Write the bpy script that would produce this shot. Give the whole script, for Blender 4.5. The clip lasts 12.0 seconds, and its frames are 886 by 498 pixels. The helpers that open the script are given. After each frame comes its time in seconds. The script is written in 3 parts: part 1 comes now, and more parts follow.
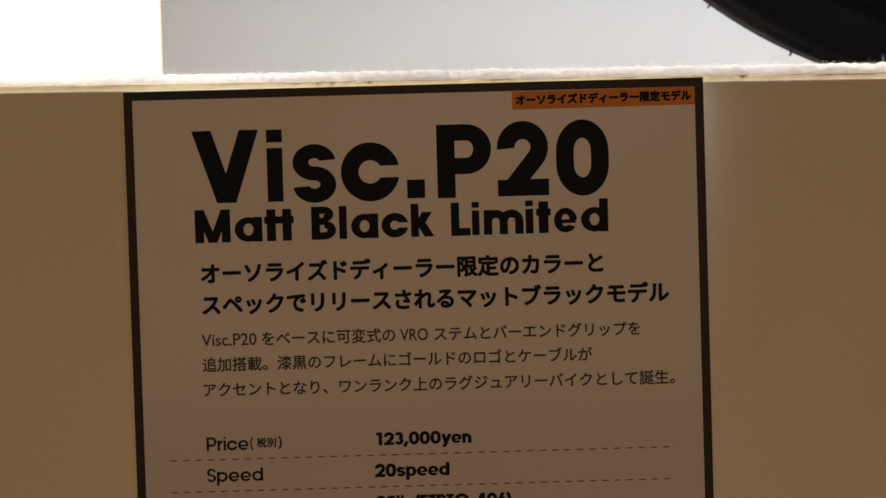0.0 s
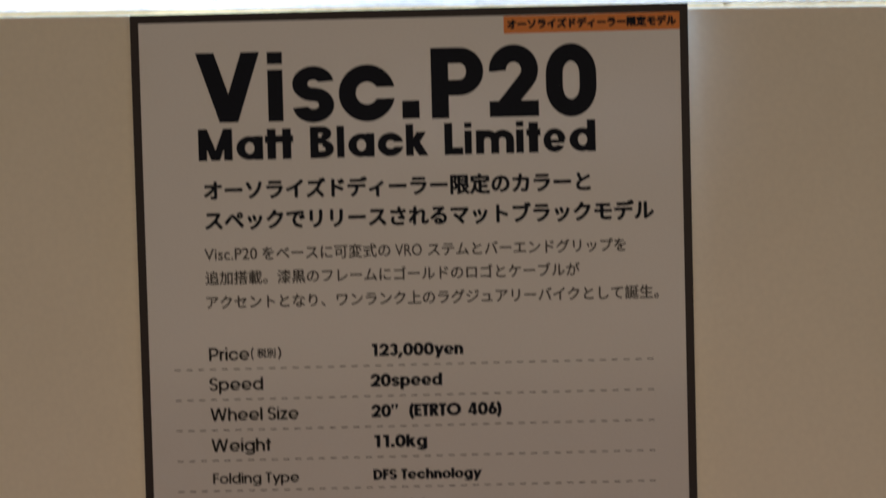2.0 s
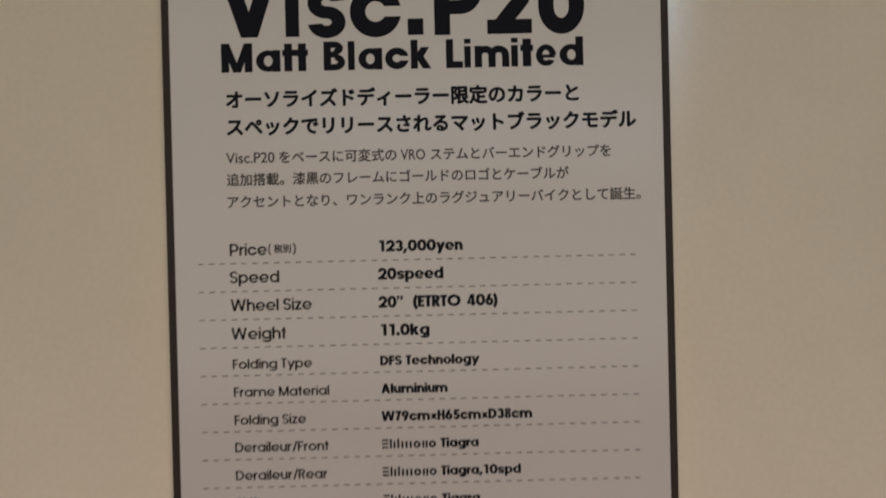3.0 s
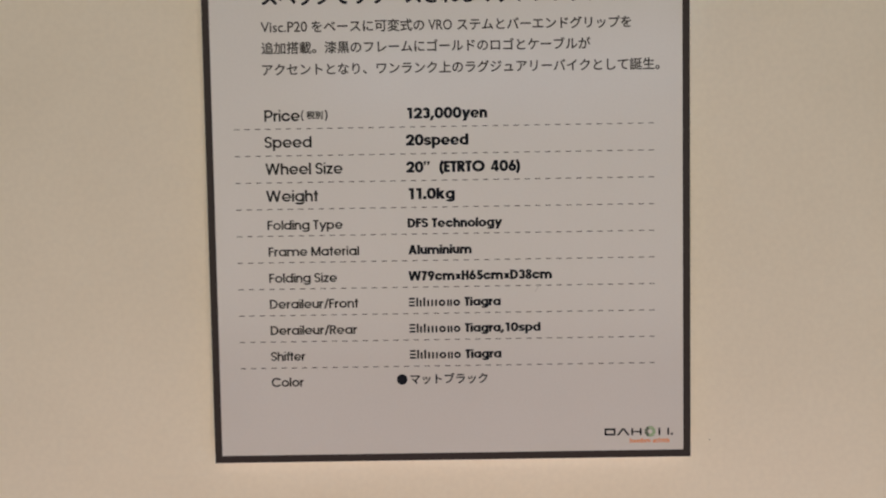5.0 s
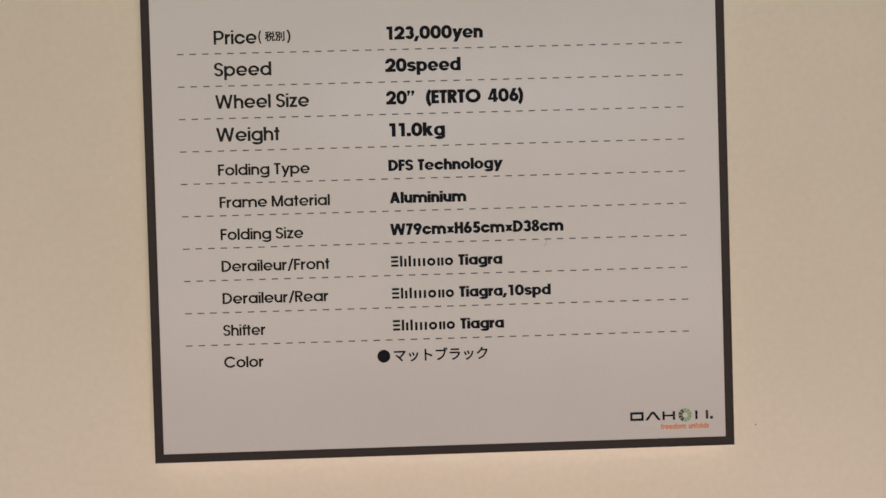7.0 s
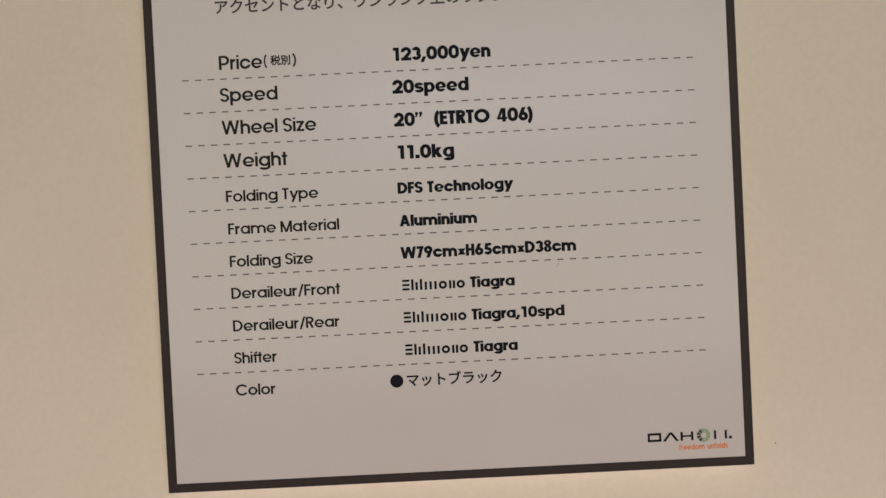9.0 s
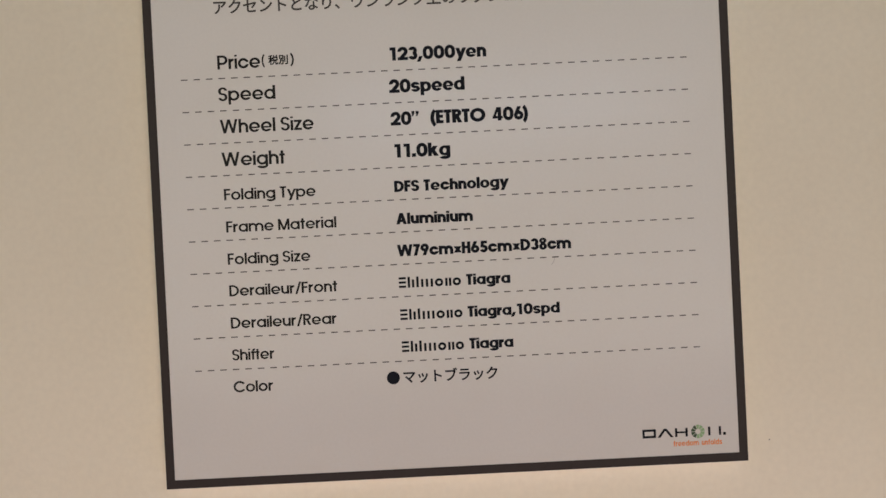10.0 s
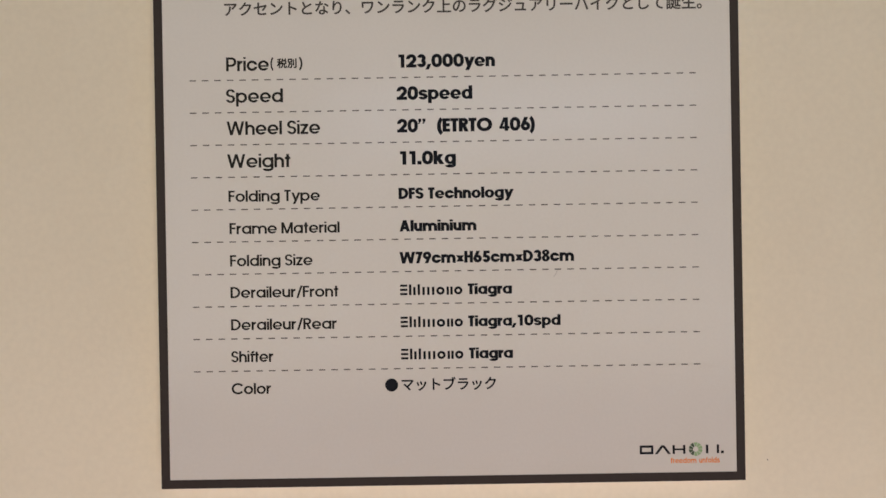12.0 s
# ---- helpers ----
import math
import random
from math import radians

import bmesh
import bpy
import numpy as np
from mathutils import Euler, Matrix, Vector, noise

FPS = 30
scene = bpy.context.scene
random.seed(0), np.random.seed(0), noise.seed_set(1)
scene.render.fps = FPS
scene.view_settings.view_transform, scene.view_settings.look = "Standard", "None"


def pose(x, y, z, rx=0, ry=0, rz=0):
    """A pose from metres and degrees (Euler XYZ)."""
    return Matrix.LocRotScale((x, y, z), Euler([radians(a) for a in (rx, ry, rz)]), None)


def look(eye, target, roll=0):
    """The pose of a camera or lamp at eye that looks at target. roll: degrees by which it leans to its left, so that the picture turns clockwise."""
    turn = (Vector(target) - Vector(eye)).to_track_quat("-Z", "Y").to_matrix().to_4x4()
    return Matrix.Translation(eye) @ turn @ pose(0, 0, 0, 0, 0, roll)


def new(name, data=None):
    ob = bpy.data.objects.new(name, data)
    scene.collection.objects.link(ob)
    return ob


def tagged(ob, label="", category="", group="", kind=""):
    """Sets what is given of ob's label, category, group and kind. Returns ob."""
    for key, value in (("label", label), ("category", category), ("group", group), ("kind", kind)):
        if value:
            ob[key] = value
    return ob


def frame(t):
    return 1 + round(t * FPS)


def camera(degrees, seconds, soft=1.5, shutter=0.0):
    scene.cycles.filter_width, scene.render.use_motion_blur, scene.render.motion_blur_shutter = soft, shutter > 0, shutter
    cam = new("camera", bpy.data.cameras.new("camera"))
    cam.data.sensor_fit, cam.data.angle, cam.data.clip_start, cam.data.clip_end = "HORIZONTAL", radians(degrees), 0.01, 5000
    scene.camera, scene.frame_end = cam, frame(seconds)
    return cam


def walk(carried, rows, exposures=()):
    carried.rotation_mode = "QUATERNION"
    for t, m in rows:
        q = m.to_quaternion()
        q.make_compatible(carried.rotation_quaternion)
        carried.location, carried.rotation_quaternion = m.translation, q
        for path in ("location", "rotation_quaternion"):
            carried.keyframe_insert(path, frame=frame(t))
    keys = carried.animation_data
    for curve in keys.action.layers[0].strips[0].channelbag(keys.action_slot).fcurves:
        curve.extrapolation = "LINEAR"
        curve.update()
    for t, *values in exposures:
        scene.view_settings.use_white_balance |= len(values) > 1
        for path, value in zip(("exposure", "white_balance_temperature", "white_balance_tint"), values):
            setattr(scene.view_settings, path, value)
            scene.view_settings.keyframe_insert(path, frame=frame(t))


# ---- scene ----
cam = camera(50.0, 12.0, soft=1.45, shutter=0.6)
cam.data.dof.use_dof, cam.data.dof.focus_distance, cam.data.dof.aperture_fstop = True, 0.337, 12.5
PATH = [
    (0, (0.11504, -0.34553, 0.82598), (0.11381, 0.05443, 0.82038), -1.693),
    (0.5, (0.11414, -0.35070, 0.82281), (0.11182, 0.04923, 0.81596), -1.681),
    (1, (0.11441, -0.35409, 0.81602), (0.11313, 0.04580, 0.80666), -1.632),
    (1.5, (0.11461, -0.35837, 0.80803), (0.11175, 0.04152, 0.79909), -1.616),
    (2, (0.11734, -0.35999, 0.79782), (0.11540, 0.03992, 0.78945), -1.468),
    (2.2, (0.114, -0.360, 0.780), (0.122, 1.640, 0.789), -1.5),
    (2.5, (0.11100, -0.36500, 0.78187), (0.11530, 0.03483, 0.77101), -1.386),
    (2.7, (0.109, -0.376, 0.766), (0.140, 1.624, 0.758), -1.3),
    (4.3, (0.122, -0.447, 0.736), (0.030, 1.551, 0.688), -1.7),
    (4.5, (0.11631, -0.43623, 0.72951), (0.09989, -0.03705, 0.70991), -1.580),
    (4.7, (0.107, -0.431, 0.713), (0.073, 1.568, 0.653), -1.4),
    (5, (0.10434, -0.41436, 0.71635), (0.10227, -0.01498, 0.69422), -0.928),
    (5.2, (0.103, -0.406, 0.698), (0.108, 1.593, 0.645), -1.2),
    (5.5, (0.09992, -0.38838, 0.68539), (0.10426, 0.01137, 0.67190), -1.182),
    (6, (0.09698, -0.36437, 0.67957), (0.10425, 0.03523, 0.66311), -1.252),
    (6.5, (0.09716, -0.35378, 0.68025), (0.10676, 0.04603, 0.67246), -1.426),
    (7, (0.09904, -0.34335, 0.67863), (0.10687, 0.05655, 0.67360), -1.614),
    (7.5, (0.09679, -0.33827, 0.68274), (0.10416, 0.06166, 0.68000), -2.108),
    (7.7, (0.098, -0.337, 0.684), (0.125, 1.662, 0.663), -2.2),
    (9.3, (0.100, -0.341, 0.687), (0.114, 1.659, 0.661), -2.8),
    (9.5, (0.09904, -0.34286, 0.68626), (0.10350, 0.05709, 0.68155), -2.712),
    (10, (0.10068, -0.34217, 0.68352), (0.10384, 0.05781, 0.68136), -2.753),
    (10.5, (0.09809, -0.34040, 0.68240), (0.09769, 0.05959, 0.68047), -2.394),
    (11, (0.09935, -0.34049, 0.68287), (0.09912, 0.05950, 0.67961), -1.667),
    (11.5, (0.10231, -0.34078, 0.68176), (0.10304, 0.05922, 0.68164), -1.185),
    (12, (0.10307, -0.34163, 0.68482), (0.10247, 0.05837, 0.68476), -0.922),
]
EXPOSURES = [
    (0.0, -2.36, 12400, 28), (1.2, -2.42, 12300, 25), (1.5, -2.42, 10600, 21), (1.8, -2.01, 8700, 19), (2.2, -1.44, 6450, 14), (2.5, -1.22, 6400, 11),
    (4.3, -0.92, 6300, 10), (4.7, -0.83, 6150, 10), (5.2, -0.50, 6200, 11), (5.5, -0.53, 6200, 11), (7.5, -0.54, 6250, 11), (9.5, -0.58, 6200, 10), (10.5, -0.57, 6150, 10), (12.0, -0.45, 6250, 10),
]
walk(cam, [(t, look(e, g, r)) for t, e, g, r in PATH], EXPOSURES)

# ---- light ----
world = bpy.data.worlds.new("hall_air")
world.use_nodes = True
world.node_tree.nodes["Background"].inputs["Color"].default_value = (0.9, 0.95, 1.0, 1)
world.node_tree.nodes["Background"].inputs["Strength"].default_value = 0.05
scene.world = world


def area_lamp(name, eye, target, width, height, watts, colour, spread=180):
    data = bpy.data.lights.new(name, "AREA")
    data.shape, data.size, data.size_y, data.energy, data.color = "RECTANGLE", width, height, watts, colour
    data.spread = radians(spread)
    ob = new(name, data)
    ob.matrix_world = look(eye, target)
    return ob


# an added broad fill for the hall's ambient light and an added cool strip, a spot over the plinth top, a small floor
# uplight
area_lamp("hall_lamp", (0.3, -3.4, 1.05), (0.1, 0.0, 0.75), 3.6, 1.8, 70, (0.86, 0.782, 0.605))
# unseen cool strip, added so that its reflection gives the print a bluish sheen
area_lamp("hall_window", (0.38, -4.2, 1.33), (0.1, 0.0, 0.74), 1.7, 0.15, 4.2, (0.62, 0.80, 1.0))
area_lamp("stage_lamp", (0.62, 0.31, 2.5), (0.42, 0.28, 0.88), 0.5, 0.25, 225, (0.34, 0.573, 1.0), spread=80)
area_lamp("floor_uplight", (0.11, -0.34, 0.06), (0.11, 0.0, 0.62), 0.07, 0.06, 2.15, (1.0, 0.56, 0.44))

Z0 = 0.60           # bottom edge of the upper sign
SIGN_W, SIGN_H, SIGN_T = 0.210, 0.2806, 0.0075
BOARD_Y = SIGN_T    # front of the plinth panel; the sign's printed face is y = 0
BOARD_TOP = Z0 + 0.2812
FLOOR = 0.0


# ---- materials ----
def material(name, colour, rough=0.6, metallic=0.0, spec=0.5, grain=0.0, scale=200.0, blot=0.0, blot_scale=6.0, bump=0.0, emit=0.0, sheen=0.0, translucent=0.0):
    """Principled surface with fine grain and larger blotches in its colour, and a fine relief."""
    mat = bpy.data.materials.new(name)
    mat.use_nodes = True
    nodes, links = mat.node_tree.nodes, mat.node_tree.links
    bsdf = nodes["Principled BSDF"]
    bsdf.inputs["Base Color"].default_value = (*colour, 1)
    bsdf.inputs["Roughness"].default_value = rough
    bsdf.inputs["Metallic"].default_value = metallic
    bsdf.inputs["Specular IOR Level"].default_value = spec
    bsdf.inputs["Sheen Weight"].default_value = sheen
    if emit:
        bsdf.inputs["Emission Color"].default_value = (*colour, 1)
        bsdf.inputs["Emission Strength"].default_value = emit
    coords = nodes.new("ShaderNodeTexCoord")
    last = None
    for amount, size, detail in ((grain, scale, 3.0), (blot, blot_scale, 4.0)):
        if not amount:
            continue
        tex = nodes.new("ShaderNodeTexNoise")
        tex.inputs["Scale"].default_value, tex.inputs["Detail"].default_value = size, detail
        links.new(coords.outputs["Object"], tex.inputs["Vector"])
        ramp = nodes.new("ShaderNodeMapRange")
        ramp.inputs["From Min"].default_value, ramp.inputs["From Max"].default_value = 0.3, 0.7
        ramp.inputs["To Min"].default_value, ramp.inputs["To Max"].default_value = 1 - amount, 1 + amount
        links.new(tex.outputs["Fac"], ramp.inputs["Value"])
        mix = nodes.new("ShaderNodeVectorMath")
        mix.operation = "SCALE"
        if last is None:
            mix.inputs[0].default_value = colour
        else:
            links.new(last, mix.inputs[0])
        links.new(ramp.outputs["Result"], mix.inputs["Scale"])
        last = mix.outputs["Vector"]
    if last is not None:
        links.new(last, bsdf.inputs["Base Color"])
    if bump:
        tex = nodes.new("ShaderNodeTexNoise")
        tex.inputs["Scale"].default_value, tex.inputs["Detail"].default_value = scale * 1.7, 4.0
        links.new(coords.outputs["Object"], tex.inputs["Vector"])
        bp = nodes.new("ShaderNodeBump")
        bp.inputs["Strength"].default_value, bp.inputs["Distance"].default_value = bump, 0.0004
        links.new(tex.outputs["Fac"], bp.inputs["Height"])
        links.new(bp.outputs["Normal"], bsdf.inputs["Normal"])
    if translucent:
        tr = nodes.new("ShaderNodeBsdfTranslucent")
        tr.inputs["Color"].default_value = (*colour, 1)
        blend = nodes.new("ShaderNodeMixShader")
        blend.inputs[0].default_value = translucent
        links.new(bsdf.outputs[0], blend.inputs[1])
        links.new(tr.outputs[0], blend.inputs[2])
        links.new(blend.outputs[0], nodes["Material Output"].inputs["Surface"])
    return mat


PAPER = material("laminated_print", (0.727, 0.702, 0.658), rough=0.155, spec=0.45, grain=0.012, scale=900, blot=0.015, blot_scale=14, bump=0.05)
FOAM = material("foam_core_edge", (0.70, 0.72, 0.71), rough=0.9, grain=0.04, scale=1500)
INK = material("black_ink", (0.006, 0.008, 0.015), rough=0.6, spec=0.15, grain=0.1, scale=700)
INK_GREY = material("grey_ink", (0.062, 0.056, 0.052), rough=0.5, spec=0.2, grain=0.08, scale=700)
INK_LABEL = material("dark_grey_ink", (0.014, 0.013, 0.014), rough=0.5, spec=0.2, grain=0.08, scale=700)
INK_DASH = material("dash_ink", (0.09, 0.082, 0.08), rough=0.5, spec=0.2, grain=0.1, scale=900)
BORDER = material("border_ink", (0.040, 0.030, 0.028), rough=0.45, spec=0.2, grain=0.06, scale=500, blot=0.05, blot_scale=30)
ORANGE = material("orange_ink", (0.80, 0.24, 0.04), rough=0.45, spec=0.4, grain=0.03, scale=600)
ORANGE_TEXT = material("orange_text_ink", (0.86, 0.25, 0.04), rough=0.5, spec=0.4, grain=0.05, scale=900)
GREEN = material("green_ink", (0.30, 0.46, 0.24), rough=0.5, spec=0.4, grain=0.05, scale=900)
GREEN_DARK = material("dark_green_ink", (0.05, 0.09, 0.045), rough=0.5, spec=0.4, grain=0.05, scale=900)
PANEL = material("cream_painted_panel", (0.885, 0.815, 0.65), rough=0.62, spec=0.3, grain=0.02, scale=420, blot=0.03, blot_scale=9, bump=0.12)
PLY = material("pale_wood_edge", (0.95, 0.66, 0.30), rough=0.7, grain=0.08, scale=300, blot=0.06, blot_scale=40, bump=0.2)
FELT = material("white_needle_felt", (0.94, 0.935, 0.935), rough=1.0, spec=0.1, grain=0.10, scale=900, blot=0.06, blot_scale=120, bump=0.9, sheen=0.3, translucent=0.66)
HAIR = material("white_fibre", (0.95, 0.95, 0.95), rough=0.9, spec=0.1, translucent=0.6)
WALL = material("grey_white_wall", (0.41, 0.43, 0.415), rough=0.7, spec=0.3, grain=0.015, scale=160, blot=0.03, blot_scale=3, bump=0.1)
RUBBER = material("black_rubber", (0.005, 0.0053, 0.007), rough=0.8, spec=0.07, grain=0.2, scale=260, blot=0.15, blot_scale=30, bump=0.35)
ALLOY = material("black_alloy", (0.02, 0.02, 0.02), rough=0.4, metallic=0.6, grain=0.1, scale=300)
STEEL = material("spoke_steel", (0.35, 0.35, 0.36), rough=0.35, metallic=1.0)
LIGHTBOX = material("backlit_white", (1.0, 1.0, 0.98), rough=0.5, emit=10.0)
HALL = material("hall_wall", (0.17, 0.165, 0.16), rough=0.8, grain=0.04, scale=30, blot=0.06, blot_scale=1.2)
CEILING = material("hall_ceiling", (0.10, 0.10, 0.10), rough=0.9, grain=0.05, scale=20)
FLOORING = material("hall_carpet", (0.15, 0.10, 0.075), rough=0.95, grain=0.25, scale=300, blot=0.08, blot_scale=2)


# ---- mesh helpers ----
def thing(name, label, category, group="", kind=""):
    return tagged(new(name), label, category, group, kind)


def finish(ob, mat, parent=None, label=""):
    ob.data.materials.append(mat)
    if parent is not None:
        ob.parent = parent
    if label:
        ob["label"] = label
    return ob


def part(name, bm, mat, parent=None, label="", smooth=False):
    me = bpy.data.meshes.new(name)
    bm.to_mesh(me)
    bm.free()
    if smooth:
        for f in me.polygons:
            f.use_smooth = True
    return finish(new(name, me), mat, parent, label)


def add_box(bm, x0, x1, y0, y1, z0, z1, bevel=0.0):
    made = bmesh.ops.create_cube(bm, size=1.0, matrix=Matrix.LocRotScale(((x0 + x1) / 2, (y0 + y1) / 2, (z0 + z1) / 2), None, (x1 - x0, y1 - y0, z1 - z0)))
    if bevel:
        edges = list({e for v in made["verts"] for e in v.link_edges})
        bmesh.ops.bevel(bm, geom=edges, offset=bevel, segments=2, affect="EDGES", profile=0.6)


def box(name, x0, x1, y0, y1, z0, z1, mat, parent=None, label="", bevel=0.0):
    bm = bmesh.new()
    add_box(bm, x0, x1, y0, y1, z0, z1, bevel)
    return part(name, bm, mat, parent, label)


def polys_mesh(name, polys, mat, parent, label="", lift=0.00006):
    """Flat printed shapes on the sign face: polygons in millimetres from the sign's lower left corner."""
    verts, faces = [], []
    for k, poly in enumerate(polys):
        base = len(verts)
        verts += [(q[0] / 1000, -lift - 2e-6 * (q[2] if len(q) > 2 else 0), Z0 + q[1] / 1000) for q in poly]
        faces.append(tuple(range(base, len(verts))))
    me = bpy.data.meshes.new(name)
    me.from_pydata(verts, [], faces)
    bm = bmesh.new()
    bm.from_mesh(me)
    for f in bm.faces:
        f.normal_update()
        if f.normal.y > 0:
            f.normal_flip()
    bm.to_mesh(me)
    bm.free()
    return finish(new(name, me), mat, parent, label)


# ---- a geometric sans drawn with strokes: cap height 1, x-height XH, stroke w ----
XH = 0.745
DESC = 0.27


STROKES = [0]


def level(polys):
    """Gives the polygons of one stroke a layer of their own, so that strokes can cross."""
    STROKES[0] += 1
    return [[(x, y, STROKES[0] % 16) for x, y in p] for p in polys]


def band(cx, cy, rx, ry, a0, a1, w, n=0, wy=None, b0=None, b1=None):
    """A curved stroke round (cx, cy) from angle a0 to a1; wy: its weight at top and bottom; b0, b1: angles of the inner edge's ends."""
    n = n or max(6, int(abs(a1 - a0) / 9))
    wy, b0, b1 = wy or w, a0 if b0 is None else b0, a1 if b1 is None else b1
    out = []
    for i in range(n):
        f, g = i / n, (i + 1) / n
        a, b = radians(a0 + (a1 - a0) * f), radians(a0 + (a1 - a0) * g)
        c, d = radians(b0 + (b1 - b0) * f), radians(b0 + (b1 - b0) * g)
        ro, ri = (rx + w / 2, ry + wy / 2), (rx - w / 2, ry - wy / 2)
        out.append([(cx + ro[0] * math.cos(a), cy + ro[1] * math.sin(a)), (cx + ro[0] * math.cos(b), cy + ro[1] * math.sin(b)),
                    (cx + ri[0] * math.cos(d), cy + ri[1] * math.sin(d)), (cx + ri[0] * math.cos(c), cy + ri[1] * math.sin(c))])
    return level(out)


def vbar(x, y0, y1, w):
    return level([[(x - w / 2, y0), (x + w / 2, y0), (x + w / 2, y1), (x - w / 2, y1)]])


def hbar(x0, x1, y, w):
    return level([[(x0, y - w / 2), (x1, y - w / 2), (x1, y + w / 2), (x0, y + w / 2)]])


def slant(x0, y0, x1, y1, w):
    h = w / 2 * math.hypot(x1 - x0, y1 - y0) / abs(y1 - y0)
    return level([[(x0 - h, y0), (x0 + h, y0), (x1 + h, y1), (x1 - h, y1)]])


def open_ring(cx, cy, r, w, cut, n=36):
    """A ring open to the right, its ends cut level at the height cut above and below the middle."""
    a, b = (math.degrees(math.asin(min(0.99, cut / q))) for q in (r + w / 2, r - w / 2))
    return band(cx, cy, r, r, a, 360 - a, w, n, b0=b, b1=360 - b)


def ess(width, height, w):
    wy = w * 0.80
    ry, rx = (height - wy) / 4, (width - w) / 2
    cx = width / 2
    return (band(cx, height - wy / 2 - ry, rx, ry, 8, 270, w, wy=wy, b0=20) + band(cx, wy / 2 + ry, rx, ry, 90, -172, w, wy=wy, b1=-160))


def glyph(c, w):
    """The strokes of one character and its width."""
    r, h = (XH - w) / 2, XH
    wy = w * (1.0 - 1.9 * max(0.0, w - 0.13))
    ring = band(h / 2, h / 2, r, (h - wy) / 2, 0, 360, w, 40, wy=wy)
    n = 0.62 + 0.25 * (w - 0.12)
    arch = (n - w) / 2
    hs = w * 0.91                  # horizontals a little lighter
    if c == "a":
        return ring + vbar(h - w / 2, 0, h, w), h
    if c == "c":
        return open_ring(h / 2, h / 2, r, w, 0.10 * h + 0.03 * (0.24 - w)), h * 0.97
    if c == "d":
        return ring + vbar(h - w / 2, 0, 1, w), h
    if c == "e":
        return band(h / 2, h / 2, r, (h - wy) / 2, 0, 328, w, 36, wy=wy, b1=310) + hbar(w * 0.6, h - w * 0.2, h / 2 - min(hs, 0.11) * 0.3, min(hs * 0.9, 0.115)), h
    if c == "g":
        return ring + vbar(h - w / 2, -0.06, h, w) + band(h / 2, -0.05, r, DESC - 0.05 - w / 2, 195, 360, w), h
    if c in "hn":
        return vbar(w / 2, 0, 1 if c == "h" else h, w) + band(n / 2, h - w / 2 - arch, arch, arch, 0, 180, w) + vbar(n - w / 2, 0, h - w / 2 - arch, w), n
    if c == "m":
        m = n * 1.06
        a = (m - w) / 2
        out = vbar(w / 2, 0, h, w)
        for k in (0, 1):
            o = k * (m - w)
            out += band(o + m / 2, h - w / 2 - a, a, a, 0, 180, w) + vbar(o + m - w / 2, 0, h - w / 2 - a, w)
        return out, 2 * m - w
    if c == "u":
        return vbar(n - w / 2, 0, h, w) + band(n / 2, w / 2 + arch, arch, arch, 180, 360, w) + vbar(w / 2, w / 2 + arch, h, w), n
    if c == "i":
        return vbar(w / 2, 0, h, w) + vbar(w / 2, 1 - w * 0.72, 1, w), w
    if c == "k":
        return vbar(w / 2, 0, 1, w) + slant(w * 1.0, 0.34, 0.5, h, w * 1.05) + slant(0.56, 0, w * 1.15, 0.46, w * 1.05), 0.56 + w * 0.6
    if c == "l":
        return vbar(w / 2, 0, 1, w), w
    if c == "o":
        return ring, h
    if c == "p":
        return ring + vbar(w / 2, -DESC, h, w), h
    if c == "r":
        return vbar(w / 2, 0, h, w) + band(w / 2 + 0.27, h - w / 2 - 0.27, 0.27, 0.27, 88, 180, w), 0.28 + w / 2
    if c == "s":
        return ess(0.50 + w * 0.5, h, w), 0.50 + w * 0.5
    if c == "t":
        return vbar(0.18, 0, 0.96, w) + hbar(0, 0.36, h - hs / 2, hs), 0.36
    if c == "\u01c1":              # two t with one bar
        return vbar(0.18, 0, 0.96, w) + vbar(0.18 + 0.42, 0, 0.96, w) + hbar(0, 0.78, h - hs / 2, hs), 0.78
    if c == "\ufb05":              # f and t with one bar
        return vbar(0.17, 0, 0.78, w) + band(0.17 + 0.19, 0.80, 0.19, 0.2 - w / 2, 90, 180, w) + vbar(0.55, 0, 0.94, w) + hbar(0, 0.72, h - hs / 2, hs), 0.72
    if c == "f":
        return vbar(0.17, 0, 0.78, w) + band(0.17 + 0.19, 0.80, 0.19, 0.2 - w / 2, 85, 180, w) + hbar(0, 0.34, h - hs / 2, hs), 0.38
    if c == "x":
        return slant(w * 0.6, 0, 0.55 - w * 0.1, h, w) + slant(w * 0.6, h, 0.55 - w * 0.1, 0, w), 0.55 + w * 0.5
    if c == "\u00d7":
        return slant(w * 0.6, 0.10, 0.50, 0.64, w * 0.95) + slant(w * 0.6, 0.64, 0.50, 0.10, w * 0.95), 0.50 + w * 0.5
    if c == "y":
        return slant(w * 0.55, h, 0.34, 0.02, w) + slant(0.62, h, 0.20, -DESC, w), 0.56 + w * 0.5
    if c == "z":
        return hbar(0, 0.52, h - hs / 2, hs) + hbar(0, 0.52, hs / 2, hs) + slant(w * 0.55, hs * 0.5, 0.52 - w * 0.55, h - hs * 0.5, w), 0.52
    if c == "A":
        return slant(w * 0.55, 0, 0.42, 1, w) + slant(0.84 - w * 0.55, 0, 0.42, 1, w) + hbar(0.2, 0.64, 0.30, hs), 0.84
